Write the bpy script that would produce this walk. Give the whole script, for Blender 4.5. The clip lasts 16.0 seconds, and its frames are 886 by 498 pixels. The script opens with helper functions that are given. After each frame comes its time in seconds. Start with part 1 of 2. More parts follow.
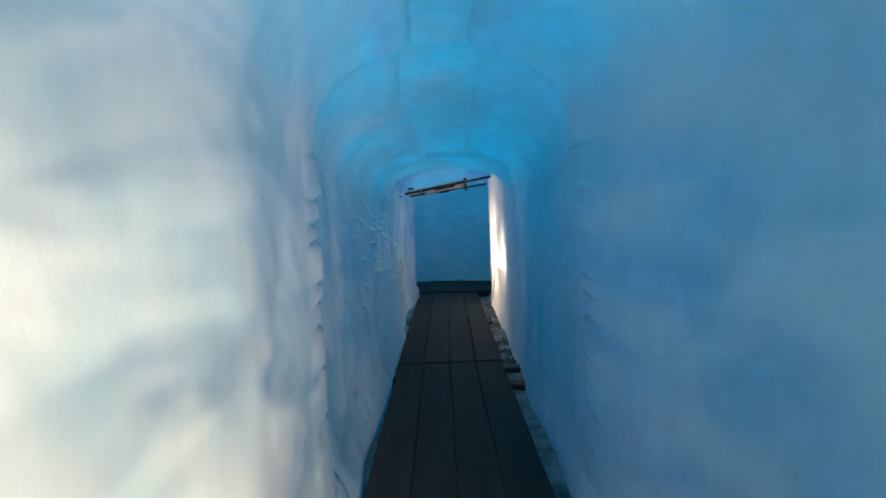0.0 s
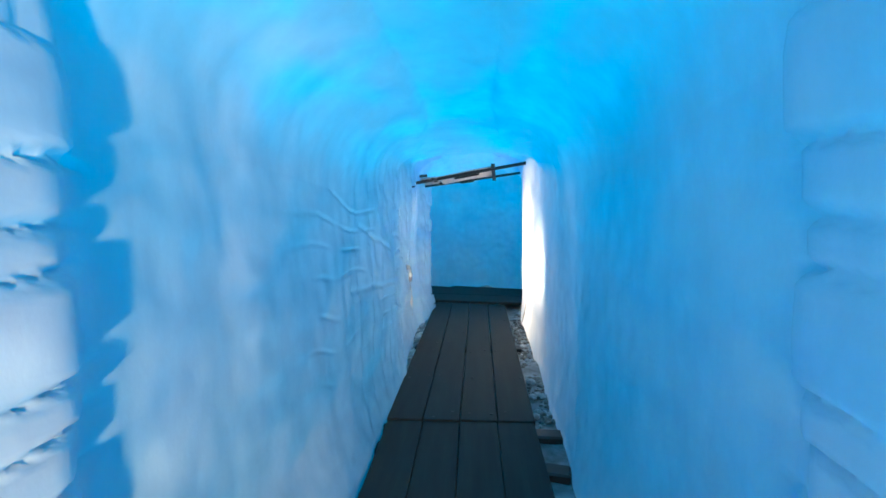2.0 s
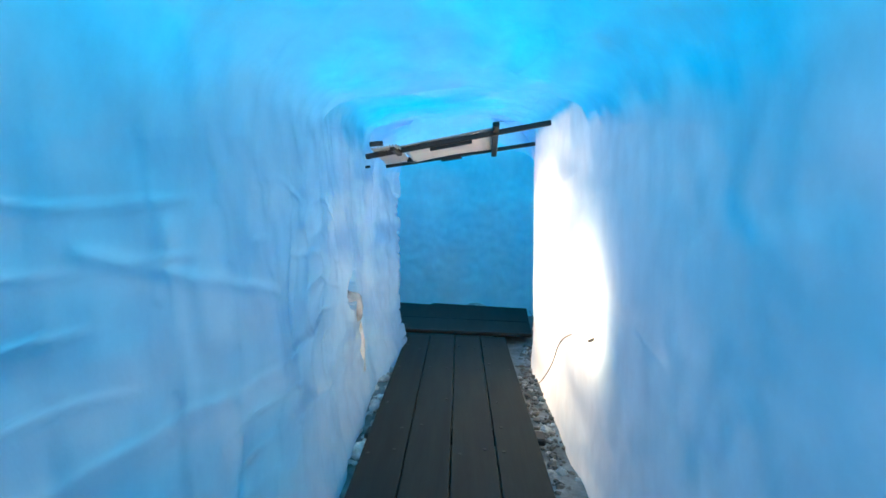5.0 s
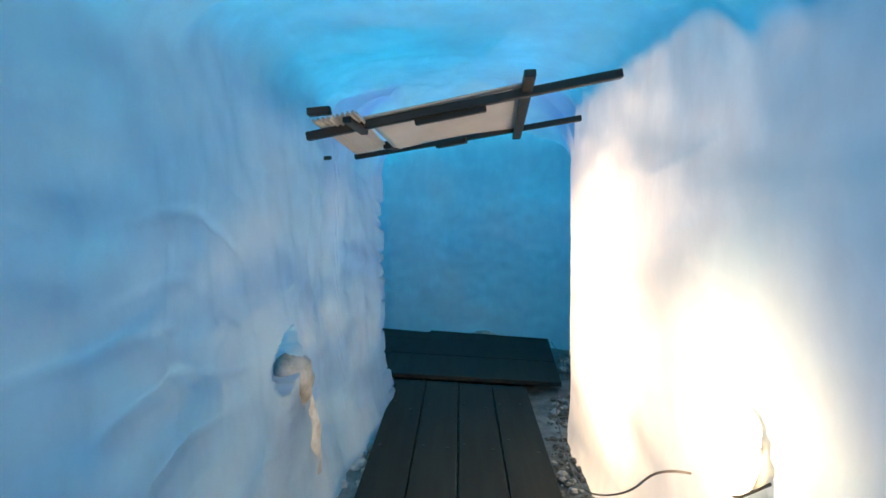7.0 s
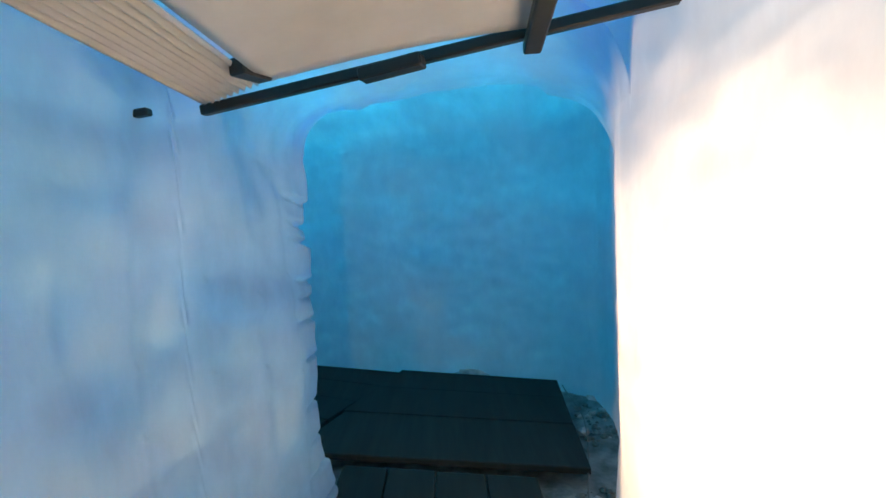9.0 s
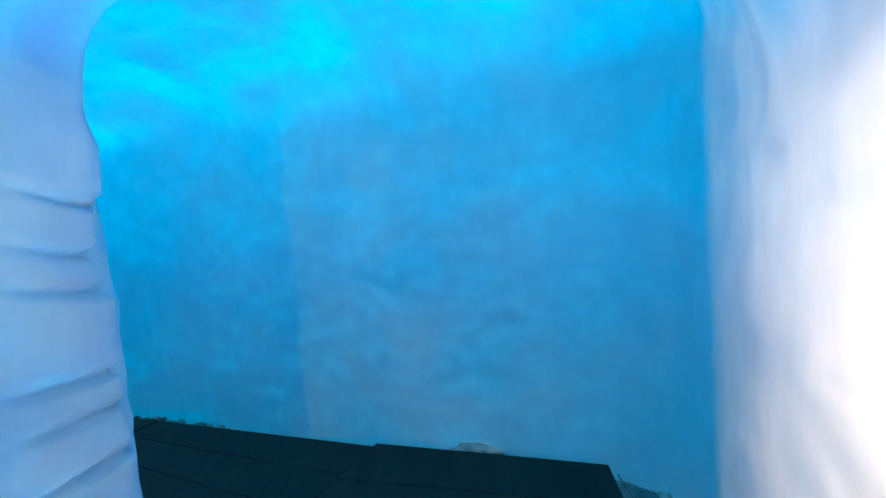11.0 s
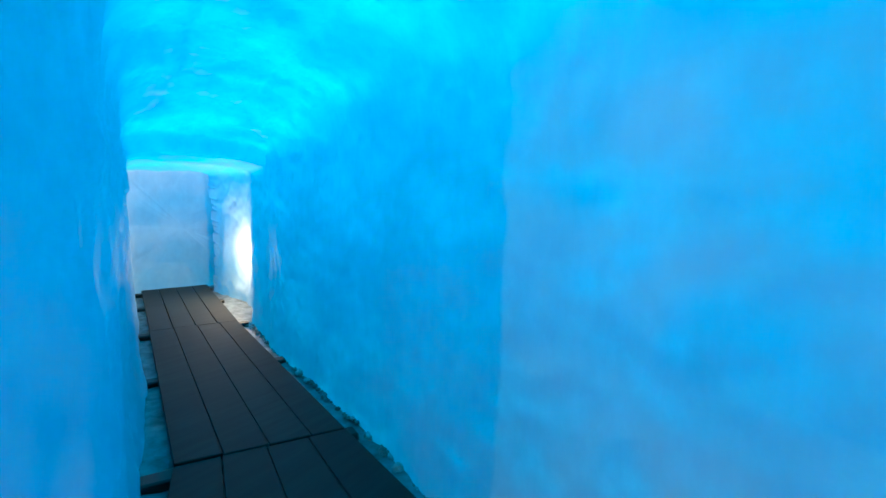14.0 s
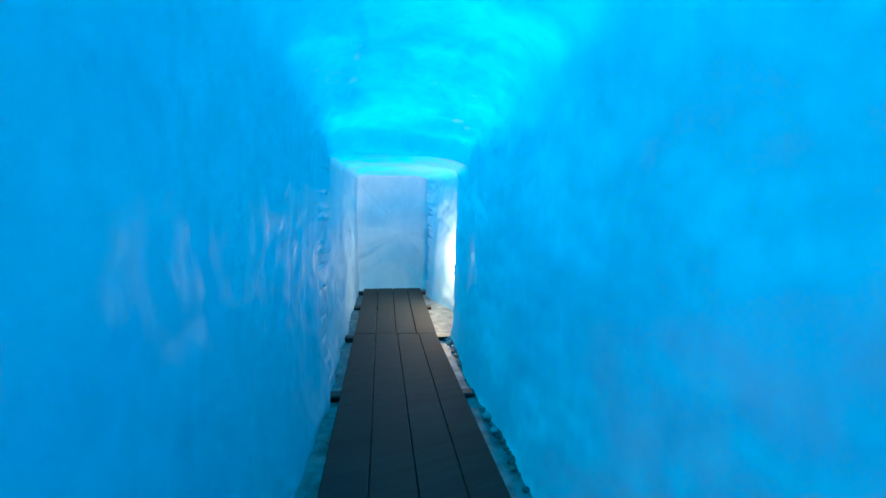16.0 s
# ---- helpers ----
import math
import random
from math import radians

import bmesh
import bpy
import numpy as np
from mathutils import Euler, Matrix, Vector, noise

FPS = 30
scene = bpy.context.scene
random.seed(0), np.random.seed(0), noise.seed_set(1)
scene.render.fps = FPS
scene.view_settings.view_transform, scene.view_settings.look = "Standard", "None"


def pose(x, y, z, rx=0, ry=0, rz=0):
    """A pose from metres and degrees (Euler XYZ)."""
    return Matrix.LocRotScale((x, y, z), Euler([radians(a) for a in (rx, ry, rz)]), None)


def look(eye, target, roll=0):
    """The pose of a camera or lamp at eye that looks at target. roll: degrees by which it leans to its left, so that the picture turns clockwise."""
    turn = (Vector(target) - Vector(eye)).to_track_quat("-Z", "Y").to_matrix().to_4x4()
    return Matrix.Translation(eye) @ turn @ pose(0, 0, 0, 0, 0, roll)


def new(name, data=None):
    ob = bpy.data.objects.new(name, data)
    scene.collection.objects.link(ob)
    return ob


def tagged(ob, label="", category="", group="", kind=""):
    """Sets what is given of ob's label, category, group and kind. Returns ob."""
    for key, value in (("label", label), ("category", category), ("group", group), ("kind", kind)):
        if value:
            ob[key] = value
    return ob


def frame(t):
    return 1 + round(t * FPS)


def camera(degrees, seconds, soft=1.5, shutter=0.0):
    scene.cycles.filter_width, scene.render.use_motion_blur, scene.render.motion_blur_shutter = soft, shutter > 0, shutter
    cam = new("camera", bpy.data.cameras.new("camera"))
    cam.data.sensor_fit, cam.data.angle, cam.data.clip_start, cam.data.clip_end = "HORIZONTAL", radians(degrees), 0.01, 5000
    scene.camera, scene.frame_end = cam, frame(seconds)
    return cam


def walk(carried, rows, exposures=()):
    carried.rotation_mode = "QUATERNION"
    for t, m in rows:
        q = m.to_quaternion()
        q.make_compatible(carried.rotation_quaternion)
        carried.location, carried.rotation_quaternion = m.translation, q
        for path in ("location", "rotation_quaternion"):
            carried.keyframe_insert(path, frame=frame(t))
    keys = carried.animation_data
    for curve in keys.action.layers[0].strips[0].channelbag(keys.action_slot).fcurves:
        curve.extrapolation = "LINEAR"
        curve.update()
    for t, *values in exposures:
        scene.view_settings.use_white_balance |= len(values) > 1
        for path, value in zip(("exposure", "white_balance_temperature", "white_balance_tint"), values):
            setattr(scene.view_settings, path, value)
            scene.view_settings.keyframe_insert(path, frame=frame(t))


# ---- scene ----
cam = camera(87.2, 16.0, soft=1.6)
PATH = [
    (0, pose(0.002, 0.139, 1.557, 85.82, 2.80, -0.03)),
    (0.5, pose(0.042, 0.558, 1.550, 84.95, 2.09, 0.42)),
    (1, pose(0.065, 0.927, 1.563, 84.36, 2.92, 0.07)),
    (1.5, pose(0.099, 1.272, 1.553, 84.43, 3.07, 1.75)),
    (2, pose(0.128, 1.636, 1.561, 85.28, 1.20, 3.77)),
    (2.5, pose(0.123, 2.023, 1.560, 85.50, 1.83, 2.45)),
    (3, pose(0.111, 2.439, 1.553, 85.12, 2.79, 3.21)),
    (5.5, pose(0.052, 4.251, 1.547, 84.56, 1.18, 1.25)),
    (6, pose(0.029, 4.591, 1.549, 84.62, 3.04, -0.65)),
    (6.5, pose(0.028, 4.924, 1.563, 84.26, 2.46, 0.64)),
    (7, pose(0.067, 5.279, 1.590, 84.70, 1.82, 1.72)),
    (7.5, pose(0.063, 5.602, 1.571, 84.96, 2.00, -0.85)),
    (8, pose(0.071, 5.927, 1.578, 84.56, 2.10, -1.12)),
    (10.5, pose(0.255, 7.803, 1.575, 84.84, 5.64, 0.80)),
    (11, pose(0.252, 8.077, 1.540, 84.84, 5.10, -0.53)),
    (11.5, pose(0.219, 8.329, 1.552, 84.02, 7.81, -3.61)),
    (12, pose(0.196, 8.568, 1.561, 84.91, 6.67, 4.69)),
    (12.5, pose(0.163, 8.818, 1.574, 84.80, 4.36, 13.44)),
    (13, pose(0.047, 9.131, 1.542, 83.97, -1.25, 16.76)),
    (13.5, pose(0.055, 9.324, 1.560, 83.62, 0.72, 24.28)),
    (14, pose(0.057, 9.560, 1.561, 84.45, -0.50, 33.17)),
    (14.5, pose(-0.027, 9.782, 1.562, 83.26, -1.24, 41.64)),
    (15, pose(-0.232, 9.996, 1.566, 83.79, -1.51, 46.15)),
    (15.5, pose(-0.377, 10.174, 1.540, 84.20, -0.20, 52.05)),
    (16, pose(-0.642, 10.379, 1.533, 84.94, -1.48, 60.07)),
]
walk(cam, PATH, exposures=((0, -1.5, 6500, 8), (0.6, -1.3, 6200, 6), (1.5, -0.6, 5700, 3), (2.2, -0.4, 5700, 2), (3, -0.3, 5700, 2), (5.5, -0.3, 6500, 6),
                            (7, -0.75, 7300, 9), (8, -0.95, 7500, 9), (10.5, -0.35, 6500, 6), (11.5, -0.2, 6000, 3), (12.5, -0.05, 5700, 1), (16, 0.0, 5900, 0)))

# ---- world and large lights ----
world = bpy.data.worlds.new("sky")
scene.world = world
world.use_nodes = True
wn = world.node_tree
sky = wn.nodes.new("ShaderNodeTexSky")
sky.sky_type, sky.sun_disc = "NISHITA", False
sky.sun_elevation, sky.sun_rotation = radians(60), radians(30)
wn.links.new(sky.outputs[0], wn.nodes["Background"].inputs[0])
wn.nodes["Background"].inputs[1].default_value = 0.3
sun = new("sun", bpy.data.lights.new("sun", "SUN"))
sun.data.energy, sun.data.angle, sun.data.color = 4.4, radians(40), (1.0, 0.97, 0.92)
sun.matrix_world = look((0, 0, 30), (3, -5, 0))


def lamp_light(name, place, watts, size, tint):
    ob = new(name, bpy.data.lights.new(name, "POINT"))
    ob.data.energy, ob.data.shadow_soft_size, ob.data.color = watts, size, tint
    ob.location = place
    return ob


WARM = (1.0, 0.66, 0.40)
lamp_light("bulb_light", (0.48, 6.52, 0.90), 1.6, 0.09, WARM)
lamp_light("bulb_light", (0.55, -0.40, 0.80), 50, 0.12, WARM)
lamp_light("bulb_light", (-6.95, 13.93, 0.72), 65, 0.07, WARM)
# added light inside the ice past the niche lamp, brightens the right wall from behind
lamp_light("ice_glow_light", (1.36, 7.75, 0.98), 270, 0.15, WARM)


def flood_light(place, target, watts, wide, blend):
    ob = new("flood_light", bpy.data.lights.new("flood_light", "SPOT"))
    ob.data.energy, ob.data.spot_size, ob.data.spot_blend, ob.data.shadow_soft_size, ob.data.color = watts, radians(wide), blend, 0.08, WARM
    ob.matrix_world = look(place, target)


# the first is an added mid-air fill, turned back on the niche lamp's own wall
flood_light((0.40, 6.46, 0.95), (1.0, 6.52, 1.0), 120, 125, 1.0)
flood_light((0.55, -0.45, 0.80), (-0.80, 0.9, 0.85), 1400, 96, 0.9)


# ---- materials ----
def nodes_of(name):
    m = bpy.data.materials.new(name)
    m.use_nodes = True
    t = m.node_tree
    t.nodes.clear()
    out = t.nodes.new("ShaderNodeOutputMaterial")

    def add(kind, **sets):
        n = t.nodes.new(kind)
        for k, val in sets.items():
            n.inputs[k.replace("_", " ")].default_value = val
        return n
    return m, t, out, add


def ramp(t, src, a, b, ca=(0, 0, 0, 1), cb=(1, 1, 1, 1)):
    r = t.nodes.new("ShaderNodeValToRGB")
    r.color_ramp.elements[0].position, r.color_ramp.elements[1].position = a, b
    r.color_ramp.elements[0].color, r.color_ramp.elements[1].color = ca, cb
    t.links.new(src, r.inputs[0])
    return r.outputs[0]


def coords(t, scale, turn=(0, 0, 0)):
    c = t.nodes.new("ShaderNodeTexCoord")
    m = t.nodes.new("ShaderNodeMapping")
    m.inputs["Scale"].default_value = scale
    m.inputs["Rotation"].default_value = turn
    t.links.new(c.outputs["Object"], m.inputs[0])
    return m.outputs[0]


def ice_material():
    m, t, out, add = nodes_of("glacier_ice")
    big = add("ShaderNodeTexNoise", Scale=1.6, Detail=4.0, Roughness=0.55)
    t.links.new(coords(t, (1, 1, 0.7)), big.inputs["Vector"])
    fine = add("ShaderNodeTexNoise", Scale=9.0, Detail=5.0, Roughness=0.6)
    t.links.new(coords(t, (1, 1, 0.55)), fine.inputs["Vector"])
    scallop = add("ShaderNodeTexVoronoi", Scale=3.2)
    scallop.feature = "SMOOTH_F1"
    t.links.new(coords(t, (1, 1, 0.6)), scallop.inputs["Vector"])
    b1 = add("ShaderNodeBump", Strength=0.2, Distance=0.05)
    t.links.new(scallop.outputs[0], b1.inputs["Height"])
    b2 = add("ShaderNodeBump", Strength=0.28, Distance=0.018)
    t.links.new(fine.outputs[0], b2.inputs["Height"])
    t.links.new(b1.outputs[0], b2.inputs["Normal"])
    frost = add("ShaderNodeBsdfPrincipled", Roughness=0.32, IOR=1.31)
    col = ramp(t, big.outputs[0], 0.35, 0.68, (0.44, 0.68, 0.80, 1), (0.66, 0.78, 0.86, 1))
    t.links.new(col, frost.inputs["Base Color"])
    t.links.new(b2.outputs[0], frost.inputs["Normal"])
    deep = add("ShaderNodeBsdfTranslucent")
    t.links.new(ramp(t, fine.outputs[0], 0.3, 0.7, (0.72, 0.74, 0.78, 1), (0.86, 0.90, 0.94, 1)), deep.inputs["Color"])
    t.links.new(b1.outputs[0], deep.inputs["Normal"])
    mix = t.nodes.new("ShaderNodeMixShader")
    patch = add("ShaderNodeTexNoise", Scale=1.7, Detail=7.0, Roughness=0.58, Distortion=0.5)
    # clear veins run aslant through the white, bubbly ice
    t.links.new(coords(t, (1.0, 0.75, 1.9), (radians(-32), 0, 0)), patch.inputs["Vector"])
    t.links.new(ramp(t, patch.outputs[0], 0.38, 0.64, (0.36, 0.36, 0.36, 1), (0.70, 0.70, 0.70, 1)), mix.inputs[0])
    t.links.new(ramp(t, fine.outputs[0], 0.35, 0.65, (0.42, 0.42, 0.42, 1), (0.74, 0.74, 0.74, 1)), frost.inputs["Roughness"])
    t.links.new(frost.outputs[0], mix.inputs[1])
    t.links.new(deep.outputs[0], mix.inputs[2])
    t.links.new(mix.outputs[0], out.inputs[0])
    return m


def ice_depth_material():
    """The far side of the ice: light passes and loses its red on the way."""
    m, t, out, add = nodes_of("ice_depth")
    clear = add("ShaderNodeBsdfTransparent", Color=(0.001, 0.61, 0.98, 1))
    t.links.new(clear.outputs[0], out.inputs[0])
    return m


def plain(name, a, b, rough=0.6, scale=(8, 8, 8), bump=0.2, dist=0.005, metal=0.0, detail=5.0):
    m, t, out, add = nodes_of(name)
    n = add("ShaderNodeTexNoise", Scale=1.0, Detail=detail, Roughness=0.6)
    t.links.new(coords(t, scale), n.inputs["Vector"])
    info = t.nodes.new("ShaderNodeObjectInfo")
    base = ramp(t, n.outputs[0], 0.3, 0.72, (*a, 1), (*b, 1))
    hsv = add("ShaderNodeHueSaturation")
    mr = add("ShaderNodeMapRange", To_Min=0.75, To_Max=1.25)
    t.links.new(info.outputs["Random"], mr.inputs[0])
    t.links.new(mr.outputs[0], hsv.inputs["Value"])
    t.links.new(base, hsv.inputs["Color"])
    p = add("ShaderNodeBsdfPrincipled", Roughness=rough, Metallic=metal)
    bm_ = add("ShaderNodeBump", Strength=bump, Distance=dist)
    t.links.new(n.outputs[0], bm_.inputs["Height"])
    t.links.new(bm_.outputs[0], p.inputs["Normal"])
    t.links.new(hsv.outputs[0], p.inputs["Base Color"])
    t.links.new(p.outputs[0], out.inputs[0])
    return m


def glow(name, tint, strength):
    m, t, out, add = nodes_of(name)
    e = add("ShaderNodeEmission", Color=(*tint, 1), Strength=strength)
    t.links.new(e.outputs[0], out.inputs[0])
    return m


ICE, DEPTH = ice_material(), ice_depth_material()
PLANK = plain("wet_plank", (0.003, 0.0060, 0.0048), (0.015, 0.021, 0.017), 0.78, (14, 1.2, 14), 0.4, 0.006)
DARKWOOD = plain("dark_wet_timber", (0.007, 0.007, 0.006), (0.022, 0.020, 0.017), 0.5, (6, 6, 6), 0.4)
GROUND = plain("dirty_ice_ground", (0.05, 0.06, 0.06), (0.30, 0.34, 0.34), 0.5, (7, 7, 7), 0.6, 0.03)
STONE = plain("wet_stone", (0.05, 0.05, 0.045), (0.28, 0.27, 0.24), 0.45, (18, 18, 18), 0.5)
SLUSH = plain("dirty_slush_ice", (0.24, 0.24, 0.21), (0.72, 0.75, 0.75), 0.4, (10, 10, 10), 0.6, 0.02)
SHEET = plain("white_plastic_sheet", (0.62, 0.58, 0.52), (0.78, 0.75, 0.70), 0.4, (3, 3, 3), 0.05)
CABLE = plain("grey_cable", (0.10, 0.10, 0.10), (0.18, 0.18, 0.17), 0.5)
HOUSING = plain("white_housing", (0.6, 0.58, 0.54), (0.7, 0.68, 0.64), 0.4)
GLASS_GLOW = glow("lit_lamp_glass", (1.0, 0.80, 0.58), 10)


# ---- helpers of this scene ----
def part(name, bm, material, parent=None, label="", smooth=False):
    me = bpy.data.meshes.new(name)
    bm.to_mesh(me)
    bm.free()
    me.materials.append(material)
    for p in me.polygons:
        p.use_smooth = smooth
    ob = new(name, me)
    if parent:
        ob.parent = parent
    if label:
        ob["label"] = label
    return ob


def thing(name, place, label, category, group="", kind=""):
    ob = new(name)
    ob.location = place
    return tagged(ob, label, category, group, kind)


def bar(bm, a, b, w, h, bevel=0.004, up=(0, 0, 1)):
    """A square timber from a to b, w wide and h high."""
    a, b = Vector(a), Vector(b)
    d = b - a
    m = Matrix.Translation((a + b) / 2) @ d.to_track_quat("Y", "Z").to_matrix().to_4x4()
    r = bmesh.ops.create_cube(bm, size=1, matrix=m @ Matrix.Diagonal((w, d.length, h, 1)))
    if bevel:
        es = list({e for v in r["verts"] for e in v.link_edges})
        bmesh.ops.bevel(bm, geom=es, offset=bevel, segments=1, affect="EDGES")
    return bm


def bumpy(p, scale, seed=0.0):
    return noise.noise(Vector(p) * scale + Vector((seed, seed * 1.7, seed * 0.3)))


# ---- the ice tunnel: stations of left foot, right foot, height ----
STATIONS = [
    (-0.90, -3.2, 0.95, -3.2, 2.40), (-0.86, -0.5, 0.95, -0.5, 2.42), (-0.80, 0.7, 0.93, 0.7, 2.42), (-0.60, 1.55, 0.84, 1.5, 2.40),
    (-0.60, 2.25, 0.66, 2.25, 2.38), (-0.61, 2.42, 0.65, 2.42, 2.34), (-0.69, 2.52, 0.73, 2.52, 2.33), (-0.76, 3.2, 0.76, 3.2, 2.27),
    (-0.64, 5.0, 0.75, 5.0, 2.13), (-0.63, 6.0, 0.79, 6.0, 2.12), (-0.66, 6.48, 0.81, 6.48, 2.11), (-0.67, 6.62, 0.81, 6.62, 2.24),
    (-0.70, 7.0, 0.81, 7.1, 2.27), (-0.72, 7.7, 0.82, 7.7, 2.29), (-0.74, 8.12, 0.82, 8.1, 2.29), (-0.66, 8.25, 0.82, 8.42, 2.28),
    (-0.62, 8.7, 0.86, 8.56, 2.20), (-0.60, 9.02, 1.00, 8.95, 2.11), (-0.60, 9.20, 1.12, 9.25, 2.11), (-0.70, 9.29, 1.30, 9.7, 2.32),
    (-0.76, 9.40, 1.38, 10.02, 2.5), (-0.84, 9.52, 1.37, 10.32, 2.52), (-0.92, 9.62, 1.20, 10.57, 2.54), (-1.02, 9.74, 0.6, 10.82, 2.54),
    (-1.14, 9.87, 0.0, 11.06, 2.54), (-1.30, 10.02, -0.6, 11.30, 2.54), (-1.75, 10.25, -1.2, 11.56, 2.52), (-2.75, 10.66, -2.2, 12.02, 2.50),
    (-3.6, 11.05, -3.2, 12.40, 2.44), (-4.30, 11.38, -4.0, 12.70, 2.24), (-4.55, 11.48, -4.45, 12.90, 2.18), (-4.65, 11.52, -4.55, 12.95, 1.98),
    (-5.85, 12.02, -5.45, 13.36, 2.00), (-6.2, 12.16, -5.75, 13.68, 2.05), (-7.0, 12.5, -6.8, 14.17, 2.08), (-8.0, 12.92, -8.28, 14.46, 2.1),
    (-8.5, 13.12, -8.36, 14.9, 2.1), (-9.0, 13.35, -8.9, 15.3, 2.1),
]


def resample():
    """Stations every few centimetres along the mid line."""
    st = np.array(STATIONS)
    mid = (st[:, 0:2] + st[:, 2:4]) / 2
    wide = np.linalg.norm(np.diff(st[:, 0:2], axis=0), axis=1) + np.linalg.norm(np.diff(st[:, 2:4], axis=0), axis=1)
    s = np.concatenate([[0], np.cumsum(wide / 2)])
    u = np.arange(0, s[-1], 0.022)
    out = np.stack([np.interp(u, s, st[:, k]) for k in range(5)], 1)
    k = np.array([1, 2, 3, 2, 1]) / 9.0
    pad = np.pad(out, ((2, 2), (0, 0)), mode="edge")
    return np.stack([np.convolve(pad[:, c], k, mode="valid") for c in range(5)], 1)


ROWS = resample()
NW, NA = 160, 40   # points up each wall, points across the vault


def section(row):
    lx, ly, rx, ry, h = row
    left, right = np.array([lx, ly]), np.array([rx, ry])
    across = right - left
    w = np.linalg.norm(across)
    pts = []
    rad = 0.16 if ly < 8.8 else (0.10 if lx < -4.6 else 0.38)
    if 8.8 <= ly < 9.5:
        rad = 0.16 + 0.22 * (ly - 8.8) / 0.7
    if -4.6 <= lx < -3.6:
        rad = 0.10 + 0.28 * (lx + 4.6)
    if 8.2 <= ly < 9.25 and lx > -0.9:
        rad = 0.36
    if ly < 6.3:
        rad = 0.48 - 0.30 * max(0.0, (ly - 4.6) / 1.7)
    fade = min(1.0, max(0.0, (5.4 - ly) / 1.8))
    toe_l, toe_r = 0.05 + 0.10 * fade, 0.03 + 0.04 * fade
    zs = np.linspace(-0.16, h - rad, NW)
    for z in zs:
        pts.append((toe_l * min(1.0, max(0.0, 1 - z / 0.45)) ** 2, z))
    for a in np.linspace(0, math.pi / 2, 11)[1:]:
        pts.append((rad * (1 - math.cos(a)) , h - rad + rad * math.sin(a)))
    for q in np.linspace(rad / w, 1 - rad / w, NA - 20)[1:-1]:
        pts.append((q * w, h + 0.05 * math.sin(math.pi * q)))
    for a in np.linspace(math.pi / 2, 0, 11)[:-1]:
        pts.append((w - rad * (1 - math.cos(a)), h - rad + rad * math.sin(a)))
    for z in zs[::-1]:
        pts.append((w - toe_r * min(1.0, max(0.0, 1 - z / 0.45)) ** 2, z))
    e = across / w
    return [(left[0] + e[0] * q, left[1] + e[1] * q, z) for q, z in pts]


crack_rng = random.Random(12)
CRACKS, at_height = [], 0.05
while at_height < 2.2:
    CRACKS.append((at_height, crack_rng.uniform(0.008, 0.014), crack_rng.uniform(-0.026, 0.026)))
    at_height += crack_rng.choice((0.09, 0.12, 0.16, 0.2, 0.25))


# scratches and ridges: side of the tunnel, from (along, height) to (along, height), how proud, half width
SCORES = [
    (-1, 5.74, 0.96, 6.27, 0.93, 0.020, 0.020), (-1, 5.63, 0.73, 6.51, 0.53, 0.022, 0.022), (-1, 5.86, 1.36, 6.40, 1.30, -0.016, 0.018),
    (-1, 5.86, 1.49, 5.76, 1.05, -0.020, 0.024), (-1, 6.40, 1.50, 6.34, 1.02, -0.014, 0.02), (-1, 4.80, 1.46, 5.60, 1.24, -0.022, 0.02),
    (-1, 4.60, 1.05, 5.90, 0.92, -0.022, 0.02), (-1, 5.04, 1.50, 5.08, 1.00, -0.018, 0.022),
    (1, 7.12, 1.68, 6.62, 1.75, -0.014, 0.014), (1, 6.95, 1.46, 6.58, 1.53, -0.014, 0.014), (1, 6.79, 1.37, 6.52, 1.31, 0.016, 0.022),
    (1, 5.87, 1.07, 5.45, 1.02, 0.022, 0.025),
]
# drips frozen under the vault: from (across, along) to (across, along)
DRIPS = [(-0.10, 5.78, -0.12, 6.06), (-0.02, 5.72, -0.02, 6.08), (0.24, 5.66, 0.19, 6.07), (0.36, 6.02, 0.44, 5.66), (0.46, 5.7, 0.52, 5.3), (0.34, 5.0, 0.34, 5.3), (0.52, 5.2, 0.50, 4.9)]


def near_line(py, pz, ay, az, by, bz):
    vy, vz = by - ay, bz - az
    q = min(1.0, max(0.0, ((py - ay) * vy + (pz - az) * vz) / (vy * vy + vz * vz)))
    return math.hypot(py - ay - q * vy, pz - az - q * vz)


def marks(p):
    x, y, z = p
    d = 0.0
    if 4.4 < y < 7.4 and z < 1.9:
        for side, ay, az, by, bz, proud, wide in SCORES:
            if x * side > 0.3:
                wob = 0.02 * bumpy((x, y, z), 6, 61)
                d += (0.6 if side < 0 else 0.35) * proud * math.exp(-(near_line(y, z + wob, ay, az, by, bz) / wide) ** 2)
    if 4.7 < y < 6.3 and z > 1.85:
        for ax, ay, bx, by in DRIPS:
            d += 0.035 * math.exp(-(near_line(x, y, ax, ay, bx, by) / 0.022) ** 2)
    # tall chisel facets up the hewn side
    if x < -0.3 and 4.4 < y < 9.1:
        k = min(1.0, (y - 4.4) / 0.5) * min(1.0, max(0.0, (2.0 - z) / 0.4))
        f = (y + 0.10 * bumpy((0, y, z), 0.9, 67)) * 3.6
        d += k * (0.014 * (f % 1.0) - 0.007) * (0.5 + 0.5 * bumpy((int(f) * 3.1, 0, z * 0.4), 1.0, 71))
    return d


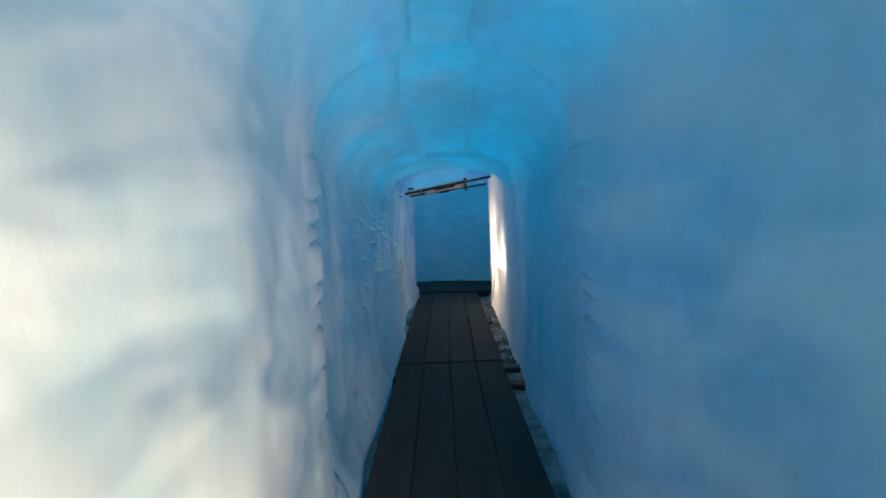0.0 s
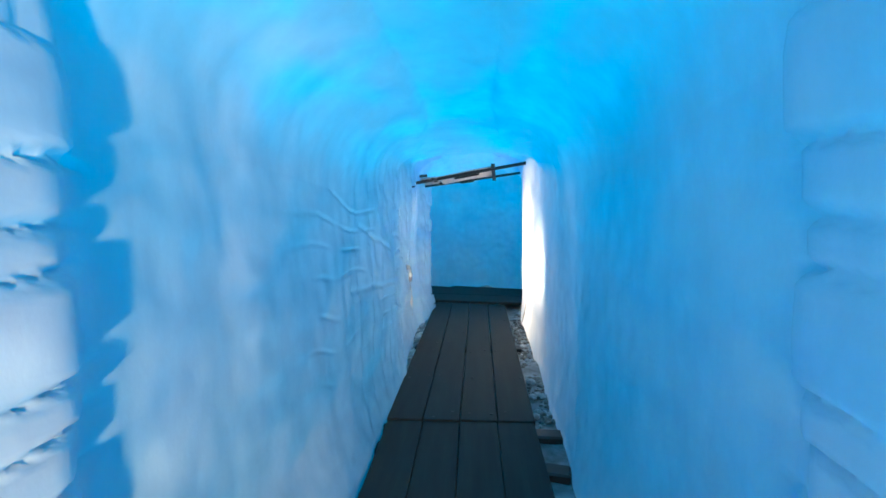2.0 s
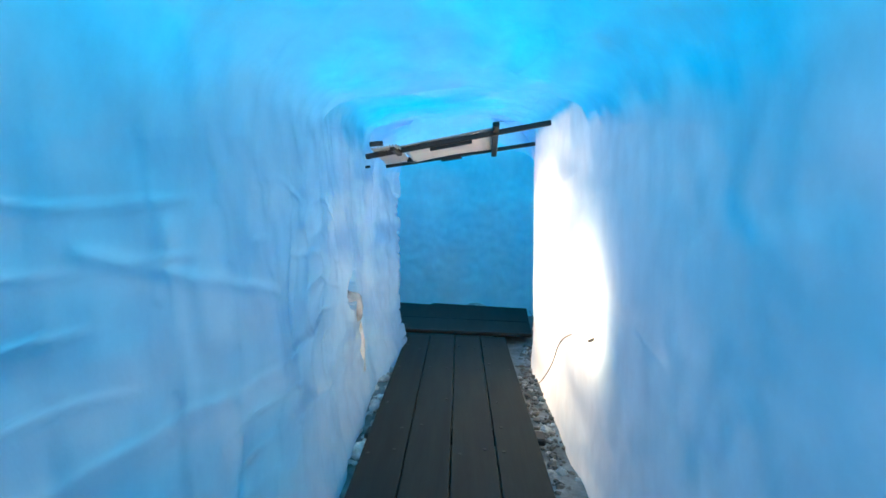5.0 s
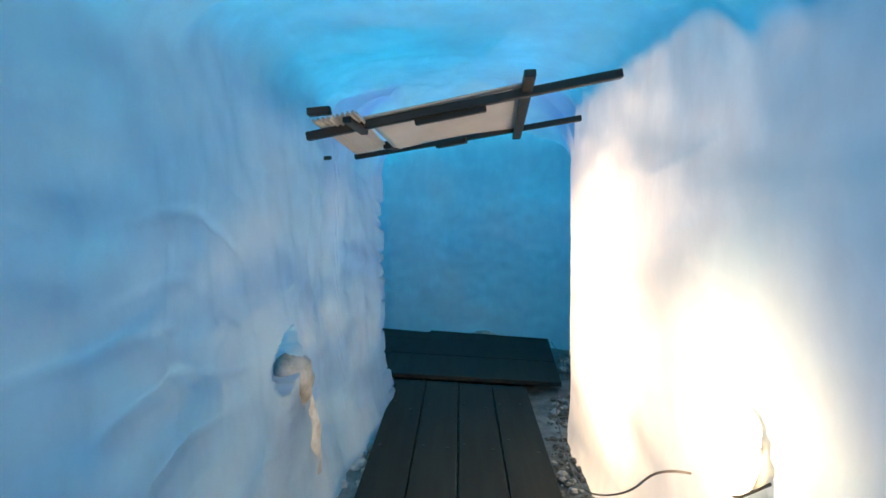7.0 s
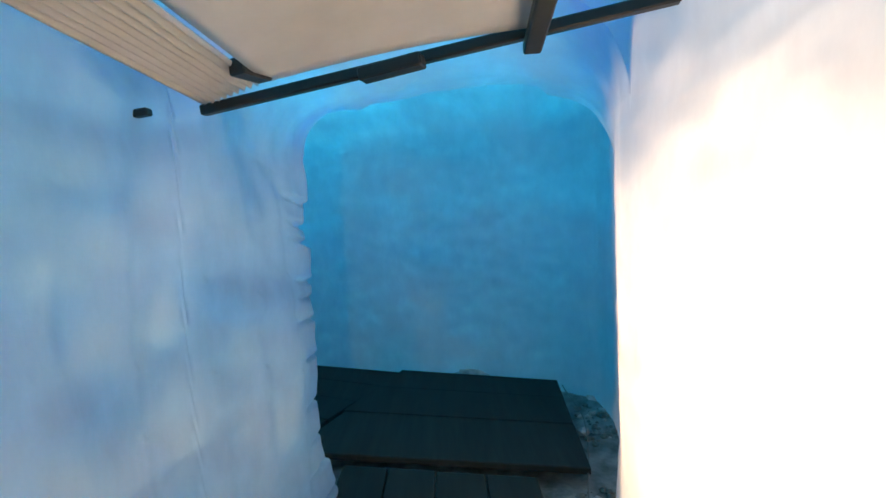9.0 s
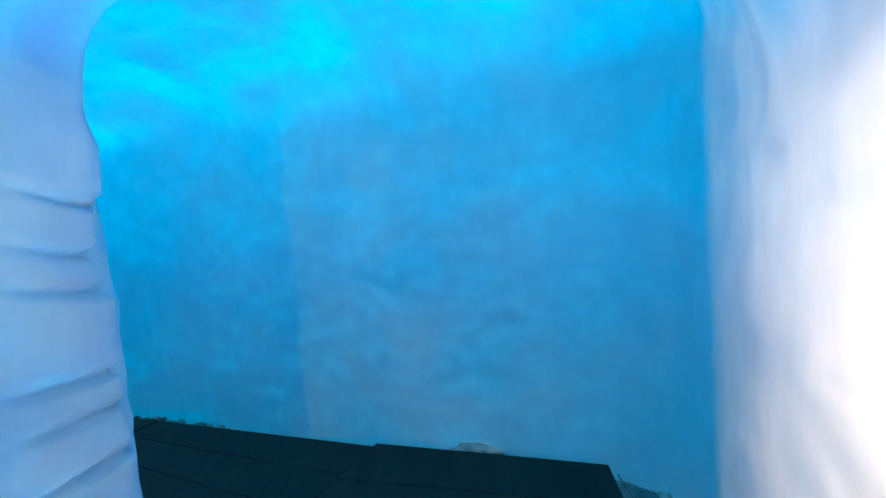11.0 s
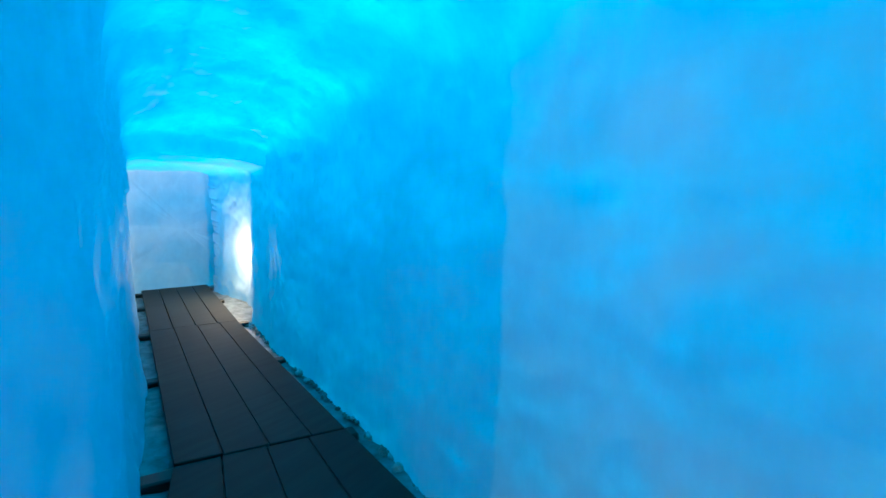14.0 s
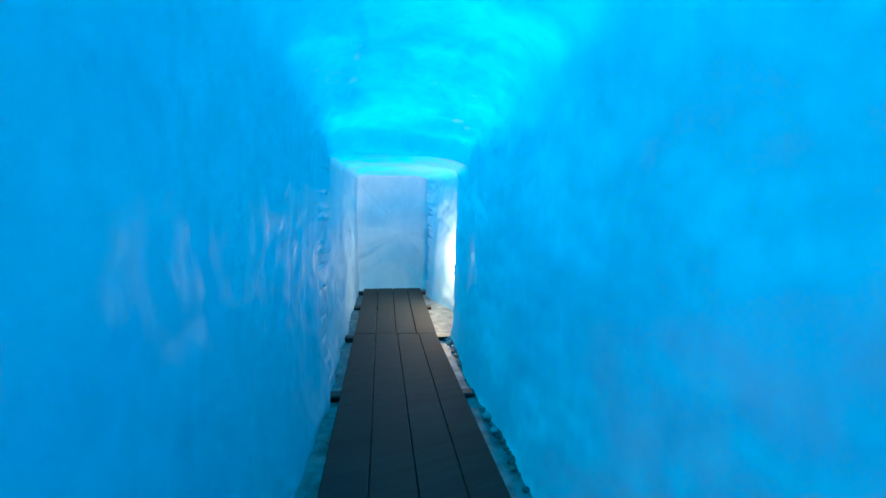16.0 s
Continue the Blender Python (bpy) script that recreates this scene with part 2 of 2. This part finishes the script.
def relief(p):
    """How far the ice stands proud of its plain section at p."""
    x, y, z = p
    d = 0.055 * bumpy((x, y, z * 0.6), 1.1, 3) + 0.028 * bumpy((x, y, z * 0.45), 3.1, 7) + 0.010 * bumpy((x, y, z), 9, 11)
    d += 0.03 * bumpy((x * 1.2, y * 1.2, z * 2.2), 2.2, 17) ** 2
    d *= 0.5 + 0.5 * min(1.0, max(0.0, (y - 4.2) / 1.2))
    if x > 0.6 and 4.6 < y < 10.8:
        calm = min(1.0, (y - 4.6) / 1.0, (10.8 - y) / 0.4, (x - 0.6) / 0.2)
        d *= 1 - 0.75 * max(0.0, calm) * min(1.0, max(0.0, (2.25 - z) / 0.4))
    d += marks(p)
    # pick marks and ribs on the hewn side
    if x < -0.3 and 3.6 < y < 7.4 and 0.4 < z < 1.8:
        k = min(1.0, (y - 3.6) / 0.8, (7.4 - y) / 0.5, (z - 0.4) / 0.3, (1.8 - z) / 0.3)
        rows_ = (z * 5.5 + 1.2 * bumpy((y, 0, z), 1.6, 41) + 0.5 * y) % 1.0
        d -= 0.014 * k * math.exp(-((rows_ - 0.5) / 0.06) ** 2) * max(0.0, bumpy((y * 2.2, 3, z * 2.0), 1.4, 43) + 0.15) * 2
        d += 0.016 * k * abs(bumpy((y * 3.2, 0, z * 0.35), 1.5, 47))
    # broken layers round the jambs
    for jx, jy, reach, depth in ((-0.60, 9.16, 0.26, 0.06), (-0.64, 2.4, 0.22, 0.04), (0.65, 2.4, 0.22, 0.03), (-4.6, 11.5, 0.3, 0.03), (-8.28, 14.46, 0.3, 0.05)):
        r = math.hypot(x - jx, y - jy)
        if r < reach:
            k = (1 - r / reach) * min(1.0, max(0.0, (2.0 - z) / 0.2))
            tilt = z + 0.10 * (x - jx) + 0.05 * bumpy((x, y, jx), 2.0, 31)
            for zc, wide, off in CRACKS:
                d -= depth * k * math.exp(-((tilt - zc) / wide) ** 2)
                if tilt > zc:
                    d += off * k
    return d


def hollow(p):
    """Pits cut into the ice: the lamp niches and the round hole."""
    x, y, z = p
    d = 0.0
    for hx, hy, hz, ry, rz, depth in ((0.81, 6.54, 0.90, 0.17, 0.19, 0.12), (-0.68, 7.22, 0.95, 0.17, 0.135, 0.32), (-0.68, 7.36, 0.90, 0.09, 0.07, 0.26),
                                      (0.95, -0.55, 0.75, 0.17, 0.19, 0.12), (-6.9, 14.2, 0.68, 0.15, 0.15, 0.10)):
        if abs(x - hx) < 0.5 and abs(y - hy) < 0.5:
            r = math.hypot(math.hypot(x - hx, y - hy) / ry if hx < -2 else (y - hy) / ry, (z - hz) / rz)
            if r < 1:
                d += depth * min(1.0, (1 - r) * 9)
    return d


def build_tunnel():
    grid = np.array([section(r) for r in ROWS])
    du = np.gradient(grid, axis=0)
    dv = np.gradient(grid, axis=1)
    nrm = np.cross(dv, du)
    nrm /= np.maximum(np.linalg.norm(nrm, axis=2, keepdims=True), 1e-6)
    mid = grid.mean(axis=1, keepdims=True)
    flip = np.sign(((mid - grid) * nrm).sum(axis=2).mean())
    nrm *= flip
    inner = grid.copy()
    ni, nj = grid.shape[:2]
    for i in range(ni):
        for j in range(nj):
            p = grid[i, j]
            pit = hollow(p)
            inner[i, j] = p + nrm[i, j] * (relief(p) - pit)

    # the ice is thicker on the right, to hold the added light inside it
    deep = np.exp(-((grid[:, :, 1:2] - 7.6) / 1.6) ** 4) * (grid[:, :, 0:1] > 0.7)
    outer = grid - nrm * (0.16 + 0.62 * deep)
    for i in range(ni):
        for j in range(nj):
            outer[i, j] -= nrm[i, j] * hollow(grid[i, j])
    outer[:, :, 2] = np.maximum(outer[:, :, 2], -0.3)
    du, dv = np.gradient(inner, axis=0), np.gradient(inner, axis=1)
    soft = np.cross(dv, du) * flip
    soft /= np.maximum(np.linalg.norm(soft, axis=2, keepdims=True), 1e-6)
    cut1, cut2 = NW + 6, nj - NW - 7

    def sheet(name, j0, j1, label, category):
        w = j1 - j0 + 1
        verts = [tuple(inner[i, j]) for i in range(ni) for j in range(j0, j1 + 1)]
        verts += [tuple(outer[i, j]) for i in range(ni) for j in range(j0, j1 + 1)]
        half = ni * w
        faces, mats = [], []
        for i in range(ni - 1):
            for j in range(w - 1):
                a = i * w + j
                quad = (a, a + 1, a + w + 1, a + w)
                faces.append(quad if flip > 0 else quad[::-1])
                mats.append(0)
                back = tuple(q + half for q in quad)
                faces.append(back[::-1] if flip > 0 else back)
                mats.append(1)
        me = bpy.data.meshes.new(name)
        me.from_pydata(verts, [], faces)
        me.materials.append(ICE)
        me.materials.append(DEPTH)
        me.polygons.foreach_set("material_index", mats)
        me.polygons.foreach_set("use_smooth", [True] * len(faces))
        ns = [tuple(soft[i, j]) for i in range(ni) for j in range(j0, j1 + 1)]
        ns += [tuple(-nrm[i, j]) for i in range(ni) for j in range(j0, j1 + 1)]
        me.normals_split_custom_set_from_vertices(ns)
        tagged(new(name, me), label, category, kind="structure")

    sheet("wall_left", 0, cut1, "pale blue carved glacier ice wall with broken layered corners", "ice wall")
    sheet("ceiling", cut1, cut2, "glowing blue glacier ice vault over the tunnel", "ice ceiling")
    sheet("wall_right", cut2, nj - 1, "smooth blue glacier ice wall curving round the bend", "ice wall")
    # ends of the tunnel
    for k, name in ((0, "wall_start"), (ni - 1, "wall_end")):
        bm = bmesh.new()
        base = [Vector(p) for p in inner[k]]
        c = sum(base, Vector()) / len(base)
        ring = [bm.verts.new(p) for p in base]
        rings = [ring]
        for q in (0.75, 0.5, 0.25, 0.04):
            rings.append([bm.verts.new(c + (p - c) * q + Vector((0.03 * bumpy(c + (p - c) * q, 3), 0.05 * bumpy(c + (p - c) * q, 2.5), 0))) for p in base])
        for r0, r1 in zip(rings, rings[1:]):
            for j in range(len(base) - 1):
                bm.faces.new((r0[j], r0[j + 1], r1[j + 1], r1[j]))
            bm.faces.new((r0[-1], r0[0], r1[0], r1[-1]))
        bm.faces.new(rings[-1])
        away = Vector((0, -0.16, 0)) if k == 0 else Vector((-0.14, 0.06, 0))
        back = bm.faces.new([bm.verts.new(p + away) for p in base])
        back.material_index = 1
        bmesh.ops.recalc_face_normals(bm, faces=bm.faces)
        cap = part(name, bm, ICE, smooth=True)
        cap.data.materials.append(DEPTH)
        tagged(cap, "rough glacier ice closing the tunnel", "ice wall", kind="structure")


build_tunnel()

# ---- ground: one sheet, trodden ice in the tunnel, raised outside as an unseen shading bank ----
def ground_sheet():
    st = np.array(STATIONS)
    xs = np.concatenate([[-4000, -400, -60, -25], np.arange(-13, 5, 0.12), [15, 60, 400, 4000]])
    ys = np.concatenate([[-4000, -400, -60, -20], np.arange(-6, 19, 0.12), [30, 60, 400, 4000]])
    gx, gy = np.meshgrid(xs, ys, indexing="ij")
    near = np.full(gx.shape, 1e9)
    for lx, ly, rx, ry, h in ROWS[::6]:
        vx, vy = rx - lx, ry - ly
        q = np.clip(((gx - lx) * vx + (gy - ly) * vy) / (vx * vx + vy * vy), 0, 1)
        near = np.minimum(near, np.hypot(gx - lx - q * vx, gy - ly - q * vy))
    # added rise out of view, keeps low sky light off the lower walls
    shade_bank = np.clip((near - 0.28) / 0.9, 0, 1)
    verts = []
    for i in range(len(xs)):
        for j in range(len(ys)):
            p = (gx[i, j], gy[i, j], 0)
            z = -0.10 + 1.6 * shade_bank[i, j] ** 1.3
            if near[i, j] < 3:
                z += 0.035 * bumpy(p, 2.5, 5) + 0.02 * bumpy(p, 7, 9)
            verts.append((p[0], p[1], z))
    n = len(ys)
    faces = [(i * n + j, (i + 1) * n + j, (i + 1) * n + j + 1, i * n + j + 1) for i in range(len(xs) - 1) for j in range(n - 1)]
    me = bpy.data.meshes.new("ground")
    me.from_pydata(verts, [], faces)
    me.materials.append(GROUND)
    me.polygons.foreach_set("use_smooth", [True] * len(faces))
    tagged(new("ground", me), "dirty grey ice and grit under the boardwalk", "ground", kind="structure")


ground_sheet()

# ---- the corrugated drip roof ----
roof = thing("drip_roof", (0, 7.5, 2.0), "white corrugated plastic sheet on dark wooden slats under the ice", "drip roof")


def hang(*p):
    return Vector(p) - Vector((0, 7.5, 2.0))


for a, b, w, h in (((-0.56, 7.27, 1.90), (0.75, 7.24, 2.10), 0.038, 0.036), ((-0.54, 8.12, 1.90), (0.74, 7.82, 2.03), 0.03, 0.03)):
    part("slat", bar(bmesh.new(), hang(*a), hang(*b), w, h), DARKWOOD, roof)
part("cross_slat", bar(bmesh.new(), hang(0.355, 7.08, 2.075), hang(0.405, 7.90, 1.955), 0.045, 0.03), DARKWOOD, roof)
for a, b, w, h in (((-0.50, 7.10, 1.965), (-0.41, 7.11, 1.972), 0.04, 0.03), ((-0.345, 7.08, 1.93), (-0.32, 7.30, 1.915), 0.035, 0.025), ((-0.30, 7.80, 1.925), (-0.26, 7.88, 1.925), 0.05, 0.04),
                   ((-0.04, 7.98, 1.935), (0.13, 7.93, 1.953), 0.05, 0.035), ((-0.10, 7.28, 1.945), (0.20, 7.27, 1.99), 0.035, 0.03)):
    part("wood_block", bar(bmesh.new(), hang(*a), hang(*b), w, h), DARKWOOD, roof)
bm = bmesh.new()
bmesh.ops.create_grid(bm, x_segments=24, y_segments=16, size=0.5)
for v in bm.verts:
    x, y = v.co.x + 0.5, v.co.y + 0.5
    v.co = hang(-0.31 + 0.68 * x + 0.05 * y, 7.22 + 0.66 * y, 1.965 + 0.115 * x - 0.055 * y - 0.02 * x * y + 0.012 * math.sin(math.pi * x) * y)
bmesh.ops.solidify(bm, geom=bm.faces, thickness=0.004)
part("flat_sheet", bm, SHEET, roof, smooth=True)
bm = bmesh.new()
bmesh.ops.create_grid(bm, x_segments=110, y_segments=8, size=0.5)
for v in bm.verts:
    x, y = v.co.x + 0.5, v.co.y + 0.5
    v.co = hang(-0.50 + 0.20 * x - 0.04 * y + 0.03 * x * y, 7.15 - 0.10 * x + 0.98 * y - 0.06 * x * y, 1.942 + 0.012 * x - 0.02 * y + 0.008 * math.sin(x * math.tau * 9))
bmesh.ops.solidify(bm, geom=bm.faces, thickness=0.003)
part("corrugated_sheet", bm, SHEET, roof, "white corrugated plastic sheet", smooth=True)

peg = thing("wall_peg", (-0.74, 8.1, 1.89), "small dark wooden peg driven into the ice", "peg")
part("peg_stick", bar(bmesh.new(), (-0.06, 0, 0), (0.06, -0.01, 0.01), 0.03, 0.022), DARKWOOD, peg)


# ---- boardwalk ----
def board(parent, a, b, c, d, z=0.0, thick=0.045, name="plank"):
    """A plank with the plan corners a, b (one end) and c, d (the other)."""
    bm = bmesh.new()
    top = [bm.verts.new((p[0], p[1], z)) for p in (a, b, d, c)]
    low = [bm.verts.new((p[0], p[1], z - thick)) for p in (a, b, d, c)]
    bm.faces.new(top)
    bm.faces.new(low[::-1])
    for i in range(4):
        j = (i + 1) % 4
        bm.faces.new((top[i], low[i], low[j], top[j]))
    bmesh.ops.recalc_face_normals(bm, faces=bm.faces)
    bmesh.ops.bevel(bm, geom=list(bm.edges), offset=0.005, segments=1, affect="EDGES")
    return part(name, bm, PLANK, parent)


def deck(name, left0, right0, left1, right1, widths, label, z=0.0, gap=0.009):
    """Planks side by side from the line left0-right0 to the line left1-right1."""
    walkway = thing(name, (0, 0, 0), label, "boardwalk", "boardwalk sections")
    l0, r0, l1, r1 = (Vector(p) for p in (left0, right0, left1, right1))
    total, at = sum(widths), 0.0
    for w in widths:
        q0, q1 = at / total, (at + w) / total
        at += w
        g0, g1 = gap / (r0 - l0).length, gap / (r1 - l1).length
        s0, s1 = random.uniform(-0.012, 0.012), random.uniform(-0.012, 0.012)
        d = (l1 - l0).normalized()
        board(walkway, l0.lerp(r0, q0 + g0 / 2) + d * s0, l0.lerp(r0, q1 - g0 / 2) + d * s0, l1.lerp(r1, q0 + g1 / 2) + d * s1,
              l1.lerp(r1, q1 - g1 / 2) + d * s1, z + random.uniform(-0.003, 0.003))
    return walkway


deck("boardwalk", (-0.47, -3.0), (0.54, -3.0), (-0.55, 5.0), (0.55, 5.0), (1, 1, 1, 1), "dark wet wooden boardwalk along the ice tunnel", -0.012, 0.003)
deck("boardwalk", (-0.56, 5.02), (0.56, 4.97), (-0.55, 9.46), (0.62, 9.2), (1, 1, 1, 1), "dark wet plank boardwalk with knots and nails")
deck("boardwalk", (0.93, 9.22), (1.07, 10.56), (-0.95, 9.62), (-0.29, 11.04), (1.1, 0.9, 0.75), "dark wet planks laid across the bend", 0.03)
deck("boardwalk", (-0.96, 9.80), (-0.30, 11.05), (-2.70, 10.88), (-2.20, 11.80), (1, 1, 1, 1), "dark wet plank boardwalk in the bend", 0.0, 0.004)
deck("boardwalk", (-2.71, 10.89), (-2.21, 11.80), (-5.90, 12.22), (-5.50, 13.13), (1, 1, 1, 0.85), "dark wet plank boardwalk along blue ice", 0.004, 0.004)
deck("boardwalk", (-5.91, 12.23), (-5.51, 13.14), (-8.75, 13.40), (-8.45, 14.42), (1, 1, 1, 1), "dark plank boardwalk towards the lit end", 0.0)

# ---- sleepers under the boards ----
SLEEPERS = (((-0.66, 4.72), (0.70, 4.42)), ((-0.62, 4.98), (0.74, 4.90)), ((-0.55, 1.2), (0.60, 1.2)), ((-0.60, 7.1), (0.66, 7.0)),
            ((-4.42, 11.40), (-3.90, 12.62)), ((-6.05, 12.02), (-5.52, 13.30)), ((-7.62, 12.70), (-7.15, 13.95)), ((-8.80, 13.20), (-8.30, 14.5)), ((-2.80, 10.72), (-2.20, 11.9)))
for a, b in SLEEPERS:
    beam = bar(bmesh.new(), (*a, -0.095), (*b, -0.095), 0.13, 0.09, 0.012)
    tagged(part("sleeper", beam, DARKWOOD), "dark soaked timber sleeper carrying the boardwalk", "timber beam", "sleepers under the boardwalk")


# ---- lamps in the ice ----
def niche_lamp(place, facing, size, label):
    lamp = thing("niche_lamp", place, label, "lamp", "lamps in the ice")
    lamp.rotation_euler = (0, 0, facing)
    bm = bmesh.new()
    bmesh.ops.create_uvsphere(bm, u_segments=28, v_segments=18, radius=1)
    for v in bm.verts:
        x, y, z = v.co
        v.co = (x * 0.62 * size, y * size * (0.86 + 0.14 * z), z * size * 1.12)
    part("lamp_glass", bm, GLASS_GLOW, lamp, "glowing warm white glass", smooth=True)
    bm = bmesh.new()
    bmesh.ops.create_cone(bm, cap_ends=True, segments=28, radius1=size * 0.95, radius2=size * 0.8, depth=0.05, matrix=Matrix.Translation((0.35 * size, 0, 0)) @ Euler((0, radians(90), 0)).to_matrix().to_4x4())
    bmesh.ops.bevel(bm, geom=list(bm.edges), offset=0.006, segments=2, affect="EDGES")
    part("housing", bm, HOUSING, lamp, smooth=True)
    part("bracket", bar(bmesh.new(), (0.1 * size, 0, -size * 1.25), (0.9 * size, 0, -size * 0.9), 0.03, 0.012), DARKWOOD, lamp)
    return lamp


niche_lamp((0.81, 6.55, 0.90), 0.0, 0.125, "glowing lamp sunk in a melted hollow of the ice wall")
niche_lamp((0.97, -0.40, 0.80), 0.0, 0.12, "glowing lamp sunk in a melted hollow of the ice wall")
niche_lamp((-7.0, 14.24, 0.70), radians(107), 0.085, "small glowing lamp on the lit ice wall at the far end")


def cable(points, radius, label):
    cu = bpy.data.curves.new("cable", "CURVE")
    cu.dimensions, cu.bevel_depth, cu.bevel_resolution = "3D", radius, 2
    sp = cu.splines.new("NURBS")
    sp.points.add(len(points) - 1)
    for q, p in zip(sp.points, points):
        q.co = (*p, 1)
    sp.use_endpoint_u, sp.order_u = True, 4
    cu.materials.append(CABLE)
    ob = new("cable", cu)
    me = bpy.data.meshes.new_from_object(ob)
    bpy.data.objects.remove(ob)
    tagged(new("cable", me), label, "cable")


cable([(0.75, 6.64, 0.76), (0.71, 6.78, 0.70), (0.72, 6.95, 0.52), (0.72, 7.15, 0.36), (0.72, 7.5, 0.12), (0.70, 7.8, -0.02), (0.73, 8.3, -0.03), (0.80, 8.9, -0.02),
       (0.93, 9.26, 0.0), (1.06, 9.7, 0.0), (1.10, 9.95, 0.03), (1.08, 10.2, 0.02), (1.10, 10.5, 0.0)], 0.0042, "thin grey power cable running down from the lamp")


# ---- rubble, grit and ice lumps beside the boards ----
def lump(bm, place, size, seed, flat=0.6, sub=1):
    r = bmesh.ops.create_icosphere(bm, subdivisions=sub, radius=1)
    spin = Euler((seed, seed * 2.1, seed * 3.3)).to_matrix()
    for v in r["verts"]:
        k = 1 + 0.35 * noise.noise(v.co * 1.4 + Vector((seed * 9, 0, 0)))
        q = spin @ v.co * k * size
        v.co = Vector((q.x, q.y, q.z * flat)) + Vector(place)


rng = random.Random(4)


def strip(material, count, spots, low, high, name, label):
    bm = bmesh.new()
    for _ in range(count):
        (ax, ay), (bx, by), wide = rng.choice(spots)
        q, side = rng.random(), rng.uniform(-wide, wide)
        size = low + (high - low) * rng.random() ** 2.5
        lump(bm, (ax + (bx - ax) * q + side, ay + (by - ay) * q + side * 0.3, -0.095 + size * 0.3), size, rng.uniform(0, 9))
    tagged(part(name, bm, material, smooth=False), label, "rubble", kind="stuff")


RIGHT_EDGE = [((0.66, 5.1), (0.68, 6.2), 0.07), ((0.68, 6.2), (0.70, 7.4), 0.08), ((0.70, 7.4), (0.72, 8.5), 0.08), ((0.76, 8.5), (0.95, 9.2), 0.12)]
BEND = [((1.18, 9.7), (1.26, 10.4), 0.12), ((0.9, 10.75), (-0.3, 11.15), 0.06), ((-0.4, 11.2), (-2.0, 11.88), 0.05), ((-2.0, 11.9), (-4.4, 12.85), 0.05), ((-4.5, 12.9), (-5.5, 13.3), 0.06)]
strip(STONE, 420, RIGHT_EDGE, 0.008, 0.034, "rubble", "dark wet stones and grit beside the boardwalk")
strip(SLUSH, 110, RIGHT_EDGE, 0.010, 0.05, "ice_rubble", "dirty white ice chunks beside the boardwalk")
strip(STONE, 320, BEND, 0.008, 0.035, "rubble", "dark grit at the foot of the blue ice")
strip(SLUSH, 70, BEND, 0.012, 0.06, "ice_rubble", "dirty ice crumbs at the foot of the blue ice")
strip(SLUSH, 70, [((-0.60, 6.6), (-0.62, 7.8), 0.05), ((-0.62, 7.8), (-0.60, 9.2), 0.06)], 0.012, 0.06, "ice_rubble", "dirty ice chips along the boardwalk edge")


def ice_lump(place, scale, seed, material, label):
    bm = bmesh.new()
    lump(bm, (0, 0, 0), 1, seed, 1.0, 3)
    for v in bm.verts:
        k = 1 + 0.18 * noise.noise(v.co * 4) + 0.10 * noise.noise(v.co * 9)
        v.co = Vector((v.co.x * scale[0] * k, v.co.y * scale[1] * k, v.co.z * scale[2] * k))
    ob = part("ice_lump", bm, material, smooth=True)
    ob.location = place
    tagged(ob, label, "ice lump")


ice_lump((0.42, 10.90, 0.0), (0.22, 0.08, 0.06), 2.0, SLUSH, "pale dirty ice lump at the wall foot")
ice_lump((-0.76, 7.44, 0.77), (0.09, 0.12, 0.14), 3.1, SLUSH, "rough dirty ice knob under the round hole")
ice_lump((-0.745, 7.58, 0.42), (0.055, 0.08, 0.28), 5.3, SLUSH, "brown stained ice rib on the wall foot")

# ---- nails and knots in the boards ----
nail_mesh = bpy.data.meshes.new("nail")
bm = bmesh.new()
bmesh.ops.create_cone(bm, cap_ends=True, segments=8, radius1=0.013, radius2=0.012, depth=0.004)
bm.to_mesh(nail_mesh)
bm.free()
nail_mesh.materials.append(DARKWOOD)
walks = [o for o in scene.objects if o.name.startswith("boardwalk")]
for plank in [c for c in walks[1].children if c.name.startswith("plank")]:
    xs = [v.co.x for v in plank.data.vertices]
    for y in (5.12, 5.9, 6.7, 7.1, 7.5, 8.2, 8.9):
        for q in (0.22, 0.76):
            if rng.random() < 0.7:
                nail = new("nail", nail_mesh)
                nail.parent = plank
                nail.location = (min(xs) + (max(xs) - min(xs)) * q + rng.uniform(-0.02, 0.02), y + rng.uniform(-0.1, 0.1), max(v.co.z for v in plank.data.vertices) + 0.001)
